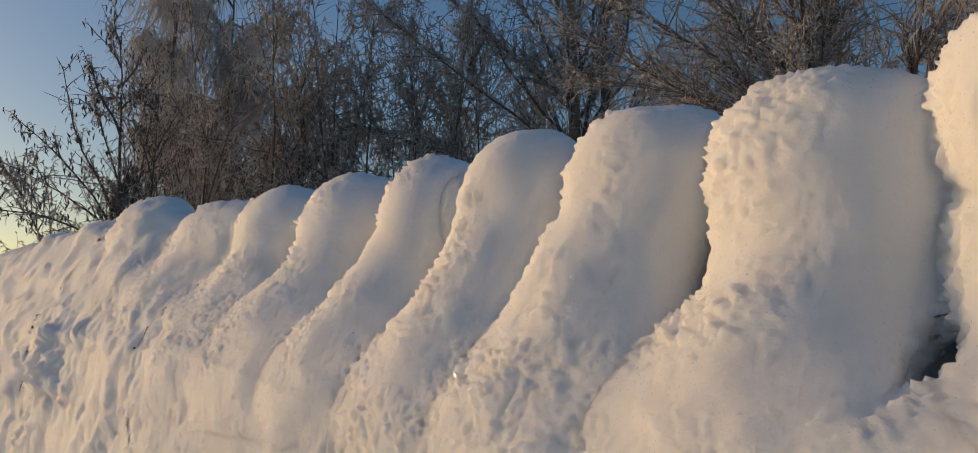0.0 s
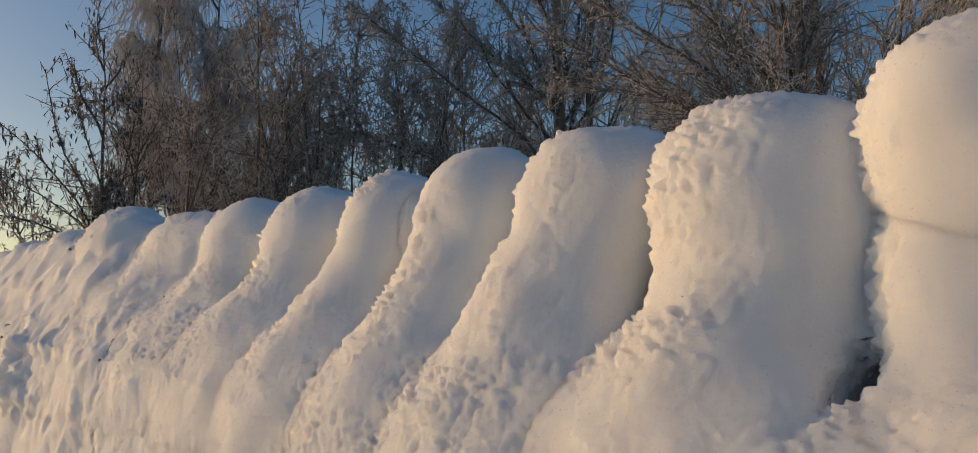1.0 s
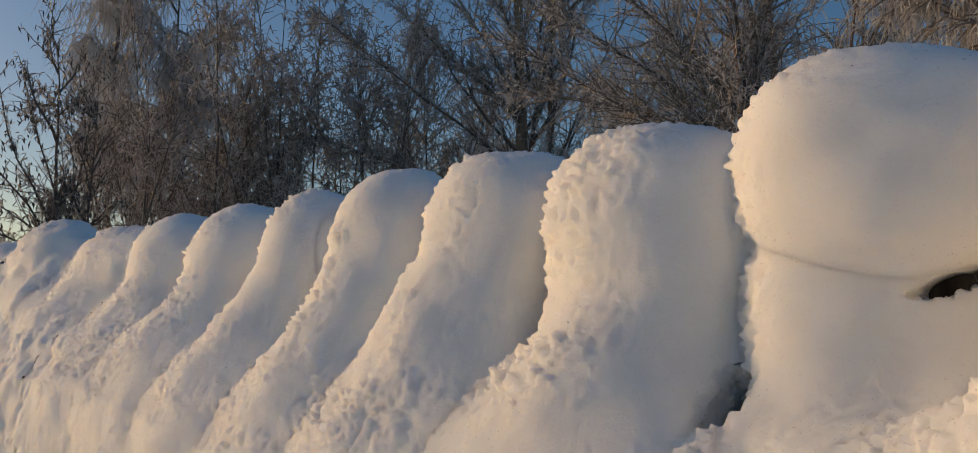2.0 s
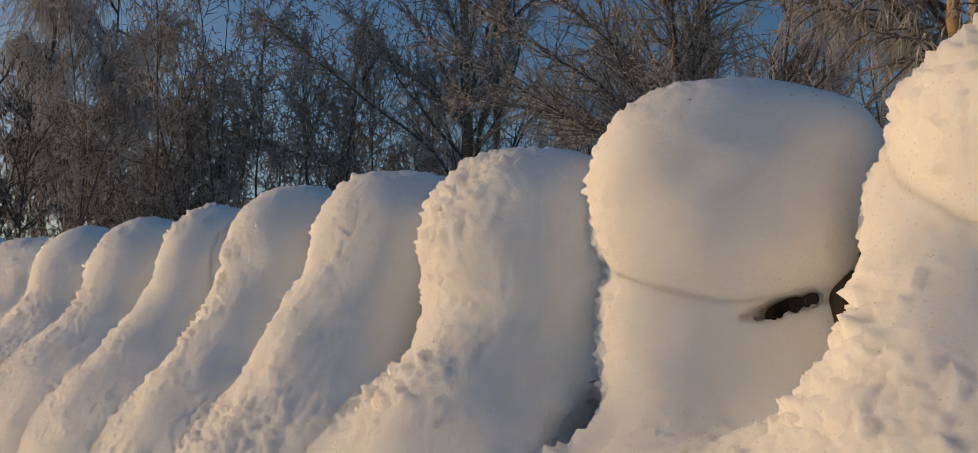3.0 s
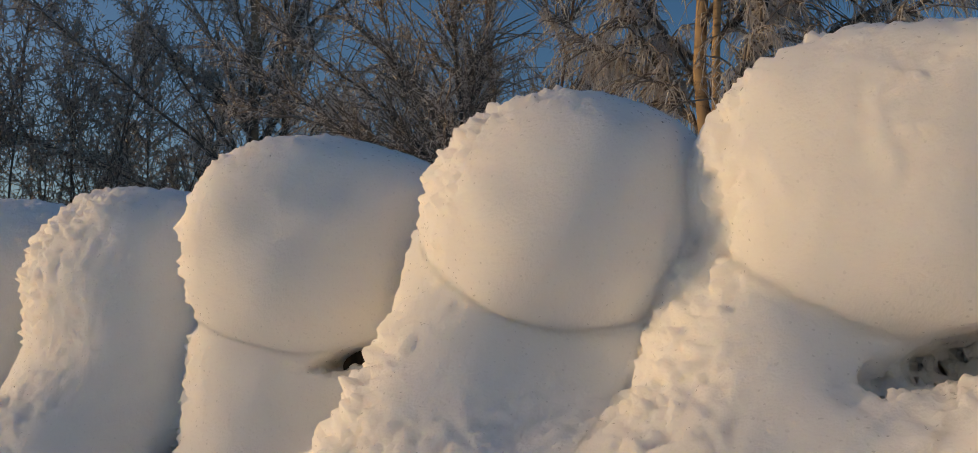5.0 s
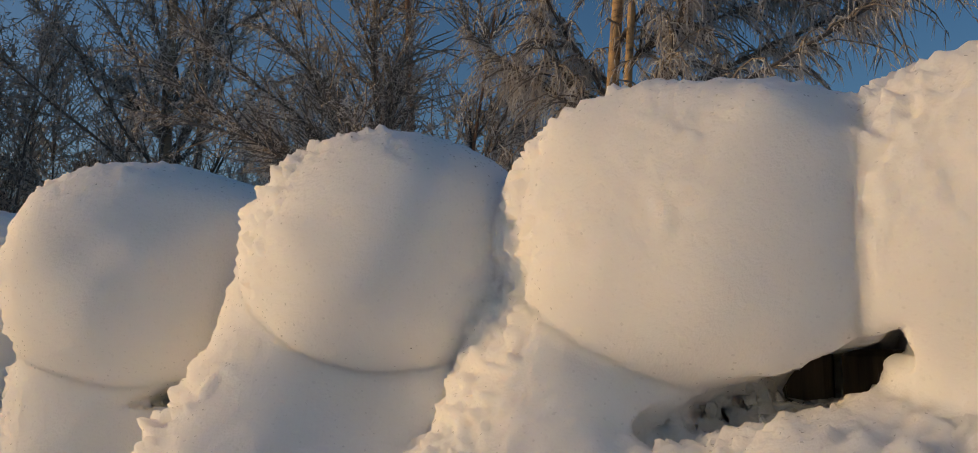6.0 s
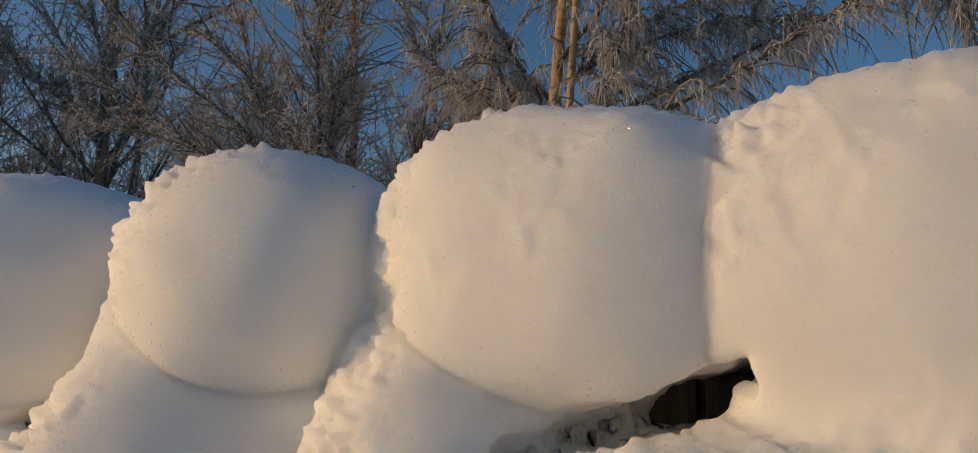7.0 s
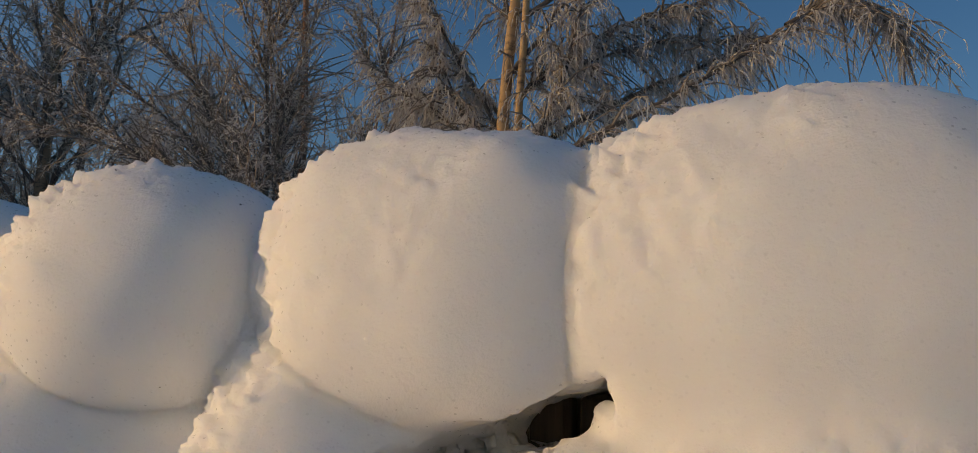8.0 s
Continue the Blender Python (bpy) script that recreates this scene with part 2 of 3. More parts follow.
def lump_field(p, s):
    x, w, top = s["x"], s["half"], s["top"]
    y = float(fence_y(np.float64(x))) - s["out"]
    if s["chin"]:
        c, sn, ox, oy = math.cos(s["turn"]), math.sin(s["turn"]), p[0] - x, p[1] - y - 0.09
        p = (x + c * ox + sn * oy, y + 0.09 - sn * ox + c * oy, p[2])
        mid, rz = (top + s["chin"]) / 2, (top - s["chin"]) / 2
        head = blob(p, (x, y + 0.078, mid), (w, 0.098, rz), s["power"])
        if s["foot"]:
            body = blob(p, (x - 0.016, y + 0.145, 1.19), (w * 1.26, 0.098, 0.195), 3.0)
            foot = rod(p, (x - 0.014, y + 0.122, 1.275), (x - 0.002 - (w - 0.101) * 2.2, y - 0.040, 1.11), 0.055, 0.082, w / 0.066)
            shoulder = rod(p, (x - 0.73 * w, y + 0.062, 1.330), (x - 0.45 * w - 0.6 * (w - 0.101), y - 0.018, 1.14), 0.036, 0.078, 1.0)
            body = smin(body, foot, 0.035)
            if w < 0.13:
                body = smin(body, shoulder, 0.06)
        else:
            body = blob(p, (x + 0.002, y + 0.106, 1.20), (w * 0.98, 0.088, 0.16), 3.0)
        return smin(head, body, 0.007), head < body
    if s["foot"] < 1:
        head = blob(p, (x, y + 0.075, top - 0.085), (w * 0.96, 0.09, 0.085), 2.2)
        body = rod(p, (x, y + 0.072, top - 0.10), (x, y + 0.060, 1.20), 0.066, 0.064, w / 0.080)
        foot = rod(p, (x, y + 0.055, 1.285), (x - 0.012, y - 0.035, 1.10), 0.052, 0.075, w / 0.086)
        return smin(smin(head, body, 0.03), foot, 0.05), None
    head = blob(p, (x + 0.004, y + 0.078, top - 0.08), (w * 0.94, 0.088, 0.08), 2.1)
    ridge = rod(p, (x + 0.012, y + 0.078, top - 0.09), (x - 0.026, y + 0.0, 1.17), 0.071, 0.072, w / 0.082)
    foot = rod(p, (x - 0.010, y + 0.03, 1.25), (x - 0.034, y - 0.040, 1.10), 0.058, 0.075, w / 0.086)
    return smin(smin(head, ridge, 0.03), foot, 0.04), None


# height of the band's upper edge along the fence
BANK_X = (-3.9, -1.7, -1.35, -1.05, -0.75, -0.53, -0.34, -0.06, 0.10, 0.25, 0.40, 0.50, 0.70, 0.80, 0.95, 1.35)
BANK_Z = (1.385, 1.385, 1.350, 1.27, 1.245, 1.215, 1.185, 1.190, 1.172, 1.162, 1.185, 1.190, 1.205, 1.255, 1.262, 1.265)


def bank_field(p):
    """The thick band of snow that clings to the fence below the ridges."""
    y0, top = fence_y(p[0]), np.interp(p[0], BANK_X, BANK_Z)
    far = np.clip((-p[0] - 0.95) / 0.6, 0, 1)
    front = p[1] - y0 + 0.066 - 0.05 * far + np.clip(top - p[2], 0, 0.10 + 0.10 * far) * 0.62 + np.clip(top - 0.10 - p[2], 0, 0.5) * 0.12
    r = 0.055
    edge = np.sqrt(np.maximum(r - front, 0) ** 2 + np.maximum(p[2] - top + r, 0) ** 2) - r
    return np.maximum(edge, p[1] - y0 - 0.13)


# hollows that bare the dark boards: centre, radii, slope along x, softness of the rim
HOLLOWS = [
    ((0.341, 0.062, 1.262), (0.025, 0.055, 0.0052), 0.30, 0.003),
    ((0.820, 0.055, 1.288), (0.034, 0.090, 0.0150), 0.30, 0.006),
    ((0.770, 0.020, 1.2700), (0.050, 0.055, 0.0115), 0.30, 0.008),
    ((0.847, 0.055, 1.304), (0.007, 0.070, 0.0075), 0.30, 0.004),
    ((0.399, 0.030, 1.318), (0.005, 0.035, 0.042), 0.0, 0.012),
    ((0.418, 0.060, 1.250), (0.010, 0.060, 0.075), 0.0, 0.004),
    ((0.196, 0.075, 1.158), (0.019, 0.110, 0.032), 0.25, 0.020),
]


HEAD = 40  # marks the faces of a head


def snow_field(p, near):
    """Distance to the snow, and which lump is nearest."""
    bank = bank_field(p)
    lumps = None
    owner = np.full(p[0].shape, -1, np.int8)
    best = np.full(p[0].shape, 9.0)
    for k in near:
        d, crown = lump_field(p, LUMPS[k])
        mark = np.int8(k) if crown is None else np.where(crown & (p[2] > LUMPS[k]["chin"] - 0.005), np.int8(k + HEAD), np.int8(k))
        owner = np.where(d < best, mark, owner)
        best = np.minimum(best, d)
        lumps = d if lumps is None else smin(lumps, d, 0.006 if LUMPS[k]["x"] > -1.0 else 0.02 if LUMPS[k]["x"] > -1.3 else 0.06)
    d = smin(lumps, bank, 0.065)
    for c, r, slope, soft in HOLLOWS:
        cut = blob((p[0], p[1], p[2] - slope * (p[0] - c[0])), c, r, 2.0)
        rim = np.abs(cut) < 0.012
        if rim.any():
            # crumbly edges
            at = np.stack([k[rim] for k in p], 1)
            rag = min(0.005, 0.3 * min(r))
            cut[rim] += rag * lattice_noise(at, 0.013, 19) + 0.7 * rag * np.abs(lattice_noise(at, 0.007, 20))
        d = -smin(-d, cut, soft)
    return d, owner


def build_snow(x0, x1, y0, y1, z0, h, z1=1.50):
    """The welded snow surface between x0 and x1 on a grid of step h, worked out in slices."""
    lo, hi = round(x0 / h), round(x1 / h)
    jy, jz = np.arange(round(y0 / h), round(y1 / h)), np.arange(round(z0 / h), round(z1 / h))
    cells, points, quads, owners, base = [], [], [], [], 0
    for a in range(lo, hi, 56):
        b = min(a + 56, hi)
        ix = np.arange(a - 1, b + 2)
        p = np.meshgrid(ix * h, jy * h, jz * h, indexing="ij")
        near = [k for k, s in enumerate(LUMPS) if s["x"] + 1.9 * s["half"] > a * h - 0.05 and s["x"] - 1.9 * s["half"] < b * h + 0.05]
        d, owner = snow_field(p, near)
        start = np.array((a - 1, jy[0], jz[0]))
        c, v, q = surface_nets(d, start, (a, b))
        cells.append(c), points.append(v * h), quads.append(q + base)
        owners.append(owner[tuple((c - start).T)])
        base += len(c)
    cells, points, quads, owners = (np.concatenate(k) for k in (cells, points, quads, owners))
    key = (cells[:, 0] + 5000) * 4000000 + (cells[:, 1] + 500) * 2000 + cells[:, 2]
    _, first, inv = np.unique(key, return_index=True, return_inverse=True)
    return points[first], inv[quads], owners[first]


def soft_snow(v, n):
    """Broad swells along the normals, and the pitted crust of the old ridges."""
    s = v * np.array((1.0, 1.0, 1.35))
    u = v @ TILT
    d = 0.006 * lattice_noise(s, 0.09, 1) + 0.003 * lattice_noise(s, 0.04, 2)
    far = np.clip((-v[:, 0] - 0.8) / 0.7, 0, 1)
    low = np.clip((1.32 - v[:, 2]) / 0.15, 0, 1)
    pits = np.abs(lattice_noise(u * 0.8, 0.036, 6)) + 0.6 * np.abs(lattice_noise(u, 0.019, 17))
    d = d + far * (0.004 * lattice_noise(u, 0.03, 7) + 0.006 * lattice_noise(u, 0.06, 8) + low * (0.017 * pits * np.clip(0.7 + 1.2 * lattice_noise(v, 0.11, 18), 0.1, 1.6) - 0.014 + 0.016 * lattice_noise(v * np.array((1, 1, 0.4)), 0.09, 16)))
    return v + n * d[:, None]


def fluffy_snow(v, n):
    """Rounded clumps and grains standing proud of the surface, thickest on the windward side."""
    u = v @ TILT
    ridge = np.clip(0.62 - 1.1 * n[:, 0] + 0.32 * n[:, 2], 0.12, 1.5)
    head = np.clip(0.20 - 1.05 * n[:, 0] + 0.60 * n[:, 2], 0.08, 1.1)
    wind = np.where(v[:, 0] > 0.2, head, ridge)
    patch = np.clip(0.8 + 0.9 * lattice_noise(v, 0.05, 15), 0.3, 1.3)
    u = u + 0.004 * np.stack([lattice_noise(v, 0.018, 30 + i) for i in range(3)], 1)
    clump = 0.0024 * np.clip(lattice_noise(u, 0.015, 3) + 0.15, 0, 1) + 0.0040 * np.clip(lattice_noise(u[:, ::-1], 0.0085, 4), 0, 1)
    grain = 0.0042 * np.clip(lattice_noise(u, 0.0064, 5), -0.3, 1) + 0.0046 * np.clip(lattice_noise(u[:, [1, 2, 0]], 0.0044, 23), -0.25, 1) - 0.0030
    return v + n * (wind * patch * (clump + grain))[:, None]


TILT = np.array(Matrix.Rotation(0.9, 3, Vector((1, 2, 1.3))))


def vertex_normals(v, q):
    n = np.zeros_like(v)
    fn = np.cross(v[q[:, 2]] - v[q[:, 0]], v[q[:, 3]] - v[q[:, 1]])
    for k in range(4):
        np.add.at(n, q[:, k], fn)
    return n / (np.linalg.norm(n, axis=1)[:, None] + 1e-12)


def largest_piece(q, count):
    """Which faces belong to the largest connected piece."""
    lab = np.arange(count)
    while True:
        low = lab[q].min(1)
        nxt = lab.copy()
        np.minimum.at(nxt, q.ravel(), np.repeat(low, 4))
        nxt = nxt[nxt]
        if (nxt == lab).all():
            break
        lab = nxt
    face = lab[q[:, 0]]
    names, size = np.unique(face, return_counts=True)
    return face == names[size.argmax()]


def all_snow():
    pieces = {}
    centres = np.full(HEAD, 9.0)
    centres[:len(LUMPS)] = [s["x"] for s in LUMPS]
    for x0, x1, y0, y1, z0, h, z1 in ((-0.405, 1.28, -0.25, 0.19, 1.045, 0.0027, 1.49), (-1.02, -0.405, -0.30, 0.19, 0.93, 0.0027, 1.49), (-1.67, -1.02, -0.36, 0.18, 0.88, 0.0050, 1.50),
                                      (-3.90, -1.67, -0.45, 0.15, 0.45, 0.009, 1.52), (-0.40, 1.28, -0.42, 0.18, -0.1, 0.014, 1.07), (-1.02, -0.40, -0.42, 0.18, -0.1, 0.014, 0.955),
                                      (-1.67, -1.02, -0.46, 0.18, -0.1, 0.014, 0.905), (-3.90, -1.67, -0.50, 0.15, -0.1, 0.018, 0.49)):
        left, right = (0.2 if z0 > 0.3 and -2.0 < side < -0.5 else 0.03 for side in (x0, x1))
        v, q, own = build_snow(x0 - left, x1 + right, y0, y1, z0, h, z1)
        soft = soft_snow(v, vertex_normals(v, q))
        calm = vertex_normals(soft, q)
        w = fluffy_snow(soft, calm)
        # light sinks into loose snow: the clumps are shaded softly
        n = 0.68 * calm + 0.32 * vertex_normals(w, q)
        n /= np.linalg.norm(n, axis=1)[:, None]
        face_owner = np.where(v[q[:, 0], 2] < 1.045 + 0.02 * lattice_noise(v[q[:, 0]], 0.03, 22), -1, own[q[:, 0]])
        # where the grid step changes, the stretches meet in the valleys between the ridges
        mx, cx = v[q][:, :, 0].mean(1), centres[face_owner % HEAD]
        mx = np.where((face_owner >= 0) & (cx < -0.8), cx, mx)
        stays = (mx > x0 - 0.45 * h) & (mx < x1 + 0.45 * h)
        q, face_owner = q[stays], face_owner[stays]
        for k in np.unique(face_owner[face_owner >= 0])[::-1]:
            # stray islands of a cap belong to the bank
            mine = np.flatnonzero(face_owner == k)
            label = largest_piece(q[mine], len(v))
            face_owner[mine[~label]] = k - HEAD if k >= HEAD else -1
        for k in np.unique(face_owner):
            fq = q[face_owner == k]
            used, inv = np.unique(fq, return_inverse=True)
            pieces.setdefault(int(k), []).append((w[used], inv.reshape(fq.shape), n[used]))
    joined = {}
    for k, parts in pieces.items():
        vs, qs, ns, base = [], [], [], 0
        for v, q, n in parts:
            vs.append(v), qs.append(q + base), ns.append(n)
            base += len(v)
        joined[k] = np.concatenate(vs), np.concatenate(qs), np.concatenate(ns)
    v, q, n = joined.pop(-1)
    tagged(mesh_object("snow_bank", v, q, SNOW, None, n), "thick crust of frosted snow clinging to the fence below its ridges", "snow bank", kind="structure")
    for k, s in enumerate(LUMPS):
        if k + HEAD in joined:
            cap = new("snow_cap")
            for name, i in (("head", k + HEAD), ("foot", k)):
                v, q, n = joined[i]
                mesh_object(name, v, q, SNOW, cap, n)
        else:
            v, q, n = joined[k]
            cap = mesh_object("snow_cap", v, q, SNOW, None, n)
        tagged(cap, s["label"], "snow cap", "snow caps along the fence")


all_snow()


# ---- ground ----
def build_ground():
    far = np.concatenate([-np.geomspace(4, 900, 26)[::-1], np.linspace(-3.5, 3.5, 15), np.geomspace(4, 900, 26)])
    gx, gy = np.meshgrid(far, far, indexing="ij")
    p = np.stack([gx.ravel(), gy.ravel(), np.zeros(gx.size)], 1)
    p[:, 2] = 0.06 * lattice_noise(p, 2.5, 11) + 0.10 * lattice_noise(p, 9.0, 12) - 0.05
    n = len(far)
    i = (np.arange(n - 1)[:, None] * n + np.arange(n - 1)[None]).ravel()
    q = np.stack([i, i + n, i + n + 1, i + 1], 1)
    tagged(mesh_object("ground", p, q, FIELD, None, vertex_normals(p, q)), "snow-covered ground with soft drifts", "snow", kind="structure")


build_ground()


# ---- the board fence inside the snow ----
def board_bmesh(w, t, z0, z1):
    bm = bmesh.new()
    bmesh.ops.create_cube(bm, size=1, matrix=Matrix.LocRotScale((0, 0, (z0 + z1) / 2), None, (w, t, z1 - z0)))
    bmesh.ops.bevel(bm, geom=bm.edges[:], offset=0.004, segments=1, affect="EDGES")
    return bm


def part(name, bm, mat, parent, label=""):
    me = bpy.data.meshes.new(name)
    bm.to_mesh(me)
    bm.free()
    me.materials.append(mat)
    ob = new(name, me)
    ob.parent = parent
    return tagged(ob, label)


def build_fence():
    fence = tagged(new("board_fence"), "dark weathered wooden board fence buried in frosted snow", "fence")
    first = part("board", board_bmesh(0.104, 0.022, -0.1, 1.30), WOOD, fence)
    x, k = 1.30, 0
    while x > -3.9:
        ob = first
        if k:
            ob = new("board", first.data)
            ob.parent = fence
        ob.matrix_basis = pose(x, float(fence_y(np.float64(x))) + 0.103, random.uniform(-0.012, 0.012), 0, random.uniform(-0.4, 0.4), 0)
        x, k = x - 0.108, k + 1
    for z in (0.45, 1.08):
        for a, b in ((-3.95, 0.0), (0.0, 1.36)):
            bm = bmesh.new()
            bmesh.ops.create_cube(bm, size=1, matrix=Matrix.Diagonal((b - a, 0.04, 0.09, 1)))
            bmesh.ops.bevel(bm, geom=bm.edges[:], offset=0.006, segments=1, affect="EDGES")
            ya, yb = (float(fence_y(np.float64(v))) for v in (a, b))
            part("rail", bm, WOOD, fence).matrix_basis = pose((a + b) / 2, (ya + yb) / 2 + 0.14, z, 0, 0, math.degrees(math.atan2(yb - ya, b - a)))


build_fence()


# ---- trees ----
def tubes(poly, rad, sides):
    """Tapered tubes round polylines: poly (n, k, 3), rad (n, k)."""
    n, k, _ = poly.shape
    tan = np.gradient(poly, axis=1)
    tan /= np.linalg.norm(tan, axis=2, keepdims=True) + 1e-9
    ref = np.where(np.abs(tan[:, :1, 2:3]) > 0.8, np.array((1.0, 0.13, 0)), np.array((0.11, 0, 1.0)))
    u = np.cross(tan, ref)
    u /= np.linalg.norm(u, axis=2, keepdims=True) + 1e-9
    w = np.cross(tan, u)
    a = np.arange(sides) * 2 * np.pi / sides
    ring = np.cos(a)[:, None] * u[:, :, None] + np.sin(a)[:, None] * w[:, :, None]
    v = (poly[:, :, None] + ring * rad[:, :, None, None]).reshape(-1, 3)
    base = (np.arange(n)[:, None] * k + np.arange(k - 1)[None])[:, :, None] * sides
    j = np.arange(sides)
    q = np.stack([base + j, base + (j + 1) % sides, base + sides + (j + 1) % sides, base + sides + j], -1)
    return v, q.reshape(-1, 4)


def sprout(parents, count, lo, hi, length, follow, spread, lift, droop, k, wiggle, rng):
    """Side shoots on polylines: they leave along the parent, spread out, and bend down by droop."""
    n, m, _ = parents.shape
    who = rng.integers(0, n, count)
    t = rng.uniform(lo, hi, count) * (m - 1)
    i = np.minimum(t.astype(int), m - 2)
    f = (t - i)[:, None]
    a, b = parents[who, i], parents[who, i + 1]
    d = b - a
    d /= np.linalg.norm(d, axis=1, keepdims=True) + 1e-9
    d = d * follow + rng.normal(0, spread, (count, 3)) + np.array((0, 0, lift))
    d /= np.linalg.norm(d, axis=1, keepdims=True) + 1e-9
    ln = (length * rng.uniform(0.45, 1.25, count) * (1.15 - 0.6 * t / (m - 1)))[:, None, None]
    s = np.linspace(0, 1, k)[None, :, None]
    p = (a + (b - a) * f)[:, None] + d[:, None] * s * ln
    p[:, :, 2] -= droop * (s[:, :, 0] ** 2) * ln[:, :, 0]
    walk_off = np.cumsum(rng.normal(0, wiggle, (count, k, 3)), axis=1) * ln
    walk_off -= walk_off[:, :1]
    return p + walk_off


def needles(poly, rad):
    """Slender three-sided shoots round polylines, each drawn out to a point."""
    n, k, _ = poly.shape
    v, _ = tubes(poly, np.concatenate([rad[:, :-1], np.zeros((n, 1))], 1), 3)
    base = (np.arange(n)[:, None] * k + np.arange(k - 1)[None])[:, :, None] * 3
    j = np.arange(3)
    up = np.stack([base + j, base + (j + 1) % 3, base + 3 + j], -1).reshape(-1, 3)
    down = np.stack([base + (j + 1) % 3, base + 3 + (j + 1) % 3, base + 3 + j], -1)[:, :-1].reshape(-1, 3)
    return v, np.concatenate([up, down])


def taper(p, r0, r1, rng):
    n, k, _ = p.shape
    return np.linspace(r0, r1, k)[None] * rng.uniform(0.75, 1.3, (n, 1))


def stem(x, y, z0, h, lean, bend, k, rng):
    s = np.linspace(0, 1, k)
    p = np.stack([x + lean[0] * s * h, y + lean[1] * s * h, z0 + s * h], 1)
    off = np.cumsum(rng.normal(0, bend, (k, 2)), axis=0)
    p[:, :2] += off - off[0]
    return p


def tree(name, label, seed, stems, limb_n, limb_len, branch_n, branch_len, twig_n, twig_len, bark, twig_mat,
         limb_lo=0.25, lift=0.7, droop=0.3, twig_droop=0.8, twig_r=0.004, trunk_top=0.14, spread=0.8, sub_n=0.7, twig_k=3, boughs=(), bare=None, limb_r=0.27, leaves=0):
    """stems: (x, y, height, radius, lean x, lean y)."""
    rng = np.random.default_rng(seed)
    x, y = stems[0][:2]
    ob = tagged(new(name), label, "tree")
    ob.location = (x, y, 0)
    here = np.array((x, y, 0.0))
    lines = []
    for sx, sy, h, r, lx, ly in stems:
        p = stem(sx, sy, -0.15, h, (lx, ly), 0.012 * h / 6, 18, rng)
        lines.append(p)
        v, q = tubes((p - here)[None], np.linspace(r, r * trunk_top, 18)[None] * (1 + 0.35 * np.exp(-np.arange(18) / 1.2))[None], 9)
        mesh_object("trunk", v, q, bark, ob, vertex_normals(v, q))
    trunks = np.stack(lines)
    limbs = sprout(trunks, limb_n, limb_lo, 0.97, limb_len, 0.55, spread * 0.6, lift * 0.5, droop * 0.5, 9, 0.018, rng)
    if bare:
        # low limbs stay off the side where the trunk shows
        way = limbs[:, -1, :2] - limbs[:, 0, :2]
        lean = way @ np.array(bare)
        turn = (lean > -0.05) & (limbs[:, 0, 2] < 5.0)
        limbs[turn, :, :2] -= 2.0 * ((limbs[turn, :, :2] - limbs[turn, :1, :2]) @ np.array(bare))[:, :, None] * np.array(bare)
    r0 = stems[0][3]
    for way in boughs:
        # a bow through the given points, with small kinks
        way = np.array(way)
        at = np.concatenate([[0], np.cumsum(np.linalg.norm(np.diff(way, axis=0), axis=1))])
        u = np.linspace(0, at[-1], 9)
        line = np.stack([np.interp(u, at, way[:, i]) for i in range(3)], 1)
        line[1:-1] = (line[:-2] + 2 * line[1:-1] + line[2:]) / 4
        line[1:] += np.cumsum(rng.normal(0, 0.004 * at[-1], (8, 3)), axis=0)
        limbs = np.concatenate([line[None], limbs])
    rad = taper(limbs, r0 * limb_r, r0 * limb_r * 0.25, rng)
    if limb_n < 75:
        for j in range(len(limbs)):
            lv, lq = tubes(limbs[j:j + 1] - here, rad[j:j + 1], 6)
            mesh_object("limb", lv, lq, DARK_BARK, ob, vertex_normals(lv, lq))
    else:
        lv, lq = tubes(limbs - here, rad, 4)
        tagged(mesh_object("limbwork", lv, lq, BRANCH, ob, vertex_normals(lv, lq)), "slender dark limbs", kind="stuff")
    # explicit boughs carry their share of the shoots
    weight = np.concatenate([np.repeat(limbs[:len(boughs)], 3, 0), limbs]) if boughs else limbs
    branches = sprout(weight, branch_n, 0.10, 1.0, branch_len, 0.75, spread * 0.55, lift * 0.25, droop, 5, 0.030, rng)
    twigs = sprout(branches, twig_n, 0.02, 1.0, twig_len, 0.30, 0.62, 0.0, twig_droop, twig_k, 0.05, rng)
    tips = sprout(weight, twig_n // 6, 0.15, 1.0, twig_len, 0.5, 0.6, 0.0, twig_droop, twig_k, 0.06, rng)
    sub = sprout(twigs, int(twig_n * sub_n), 0.1, 0.9, twig_len * 0.5, 0.6, 0.5, 0.0, twig_droop * 0.7, 2, 0.0, rng)
    v, q = needles(branches - here, taper(branches, r0 * 0.06 + 0.0052, 0.0042, rng))
    tagged(mesh_object("branchwork", v, q, BRANCH, ob), "thin dark branches", kind="stuff")
    vs, qs, base = [], [], 0
    for p, a in ((twigs, twig_r), (tips, twig_r), (sub, twig_r * 0.85)):
        v, q = needles(p - here, taper(p, a, a * 0.6, rng))
        vs.append(v), qs.append(q + base)
        base += len(v)
    tagged(mesh_object("crown", np.concatenate(vs), np.concatenate(qs), twig_mat, ob), "crown of fine hoar-frosted twigs", kind="stuff")
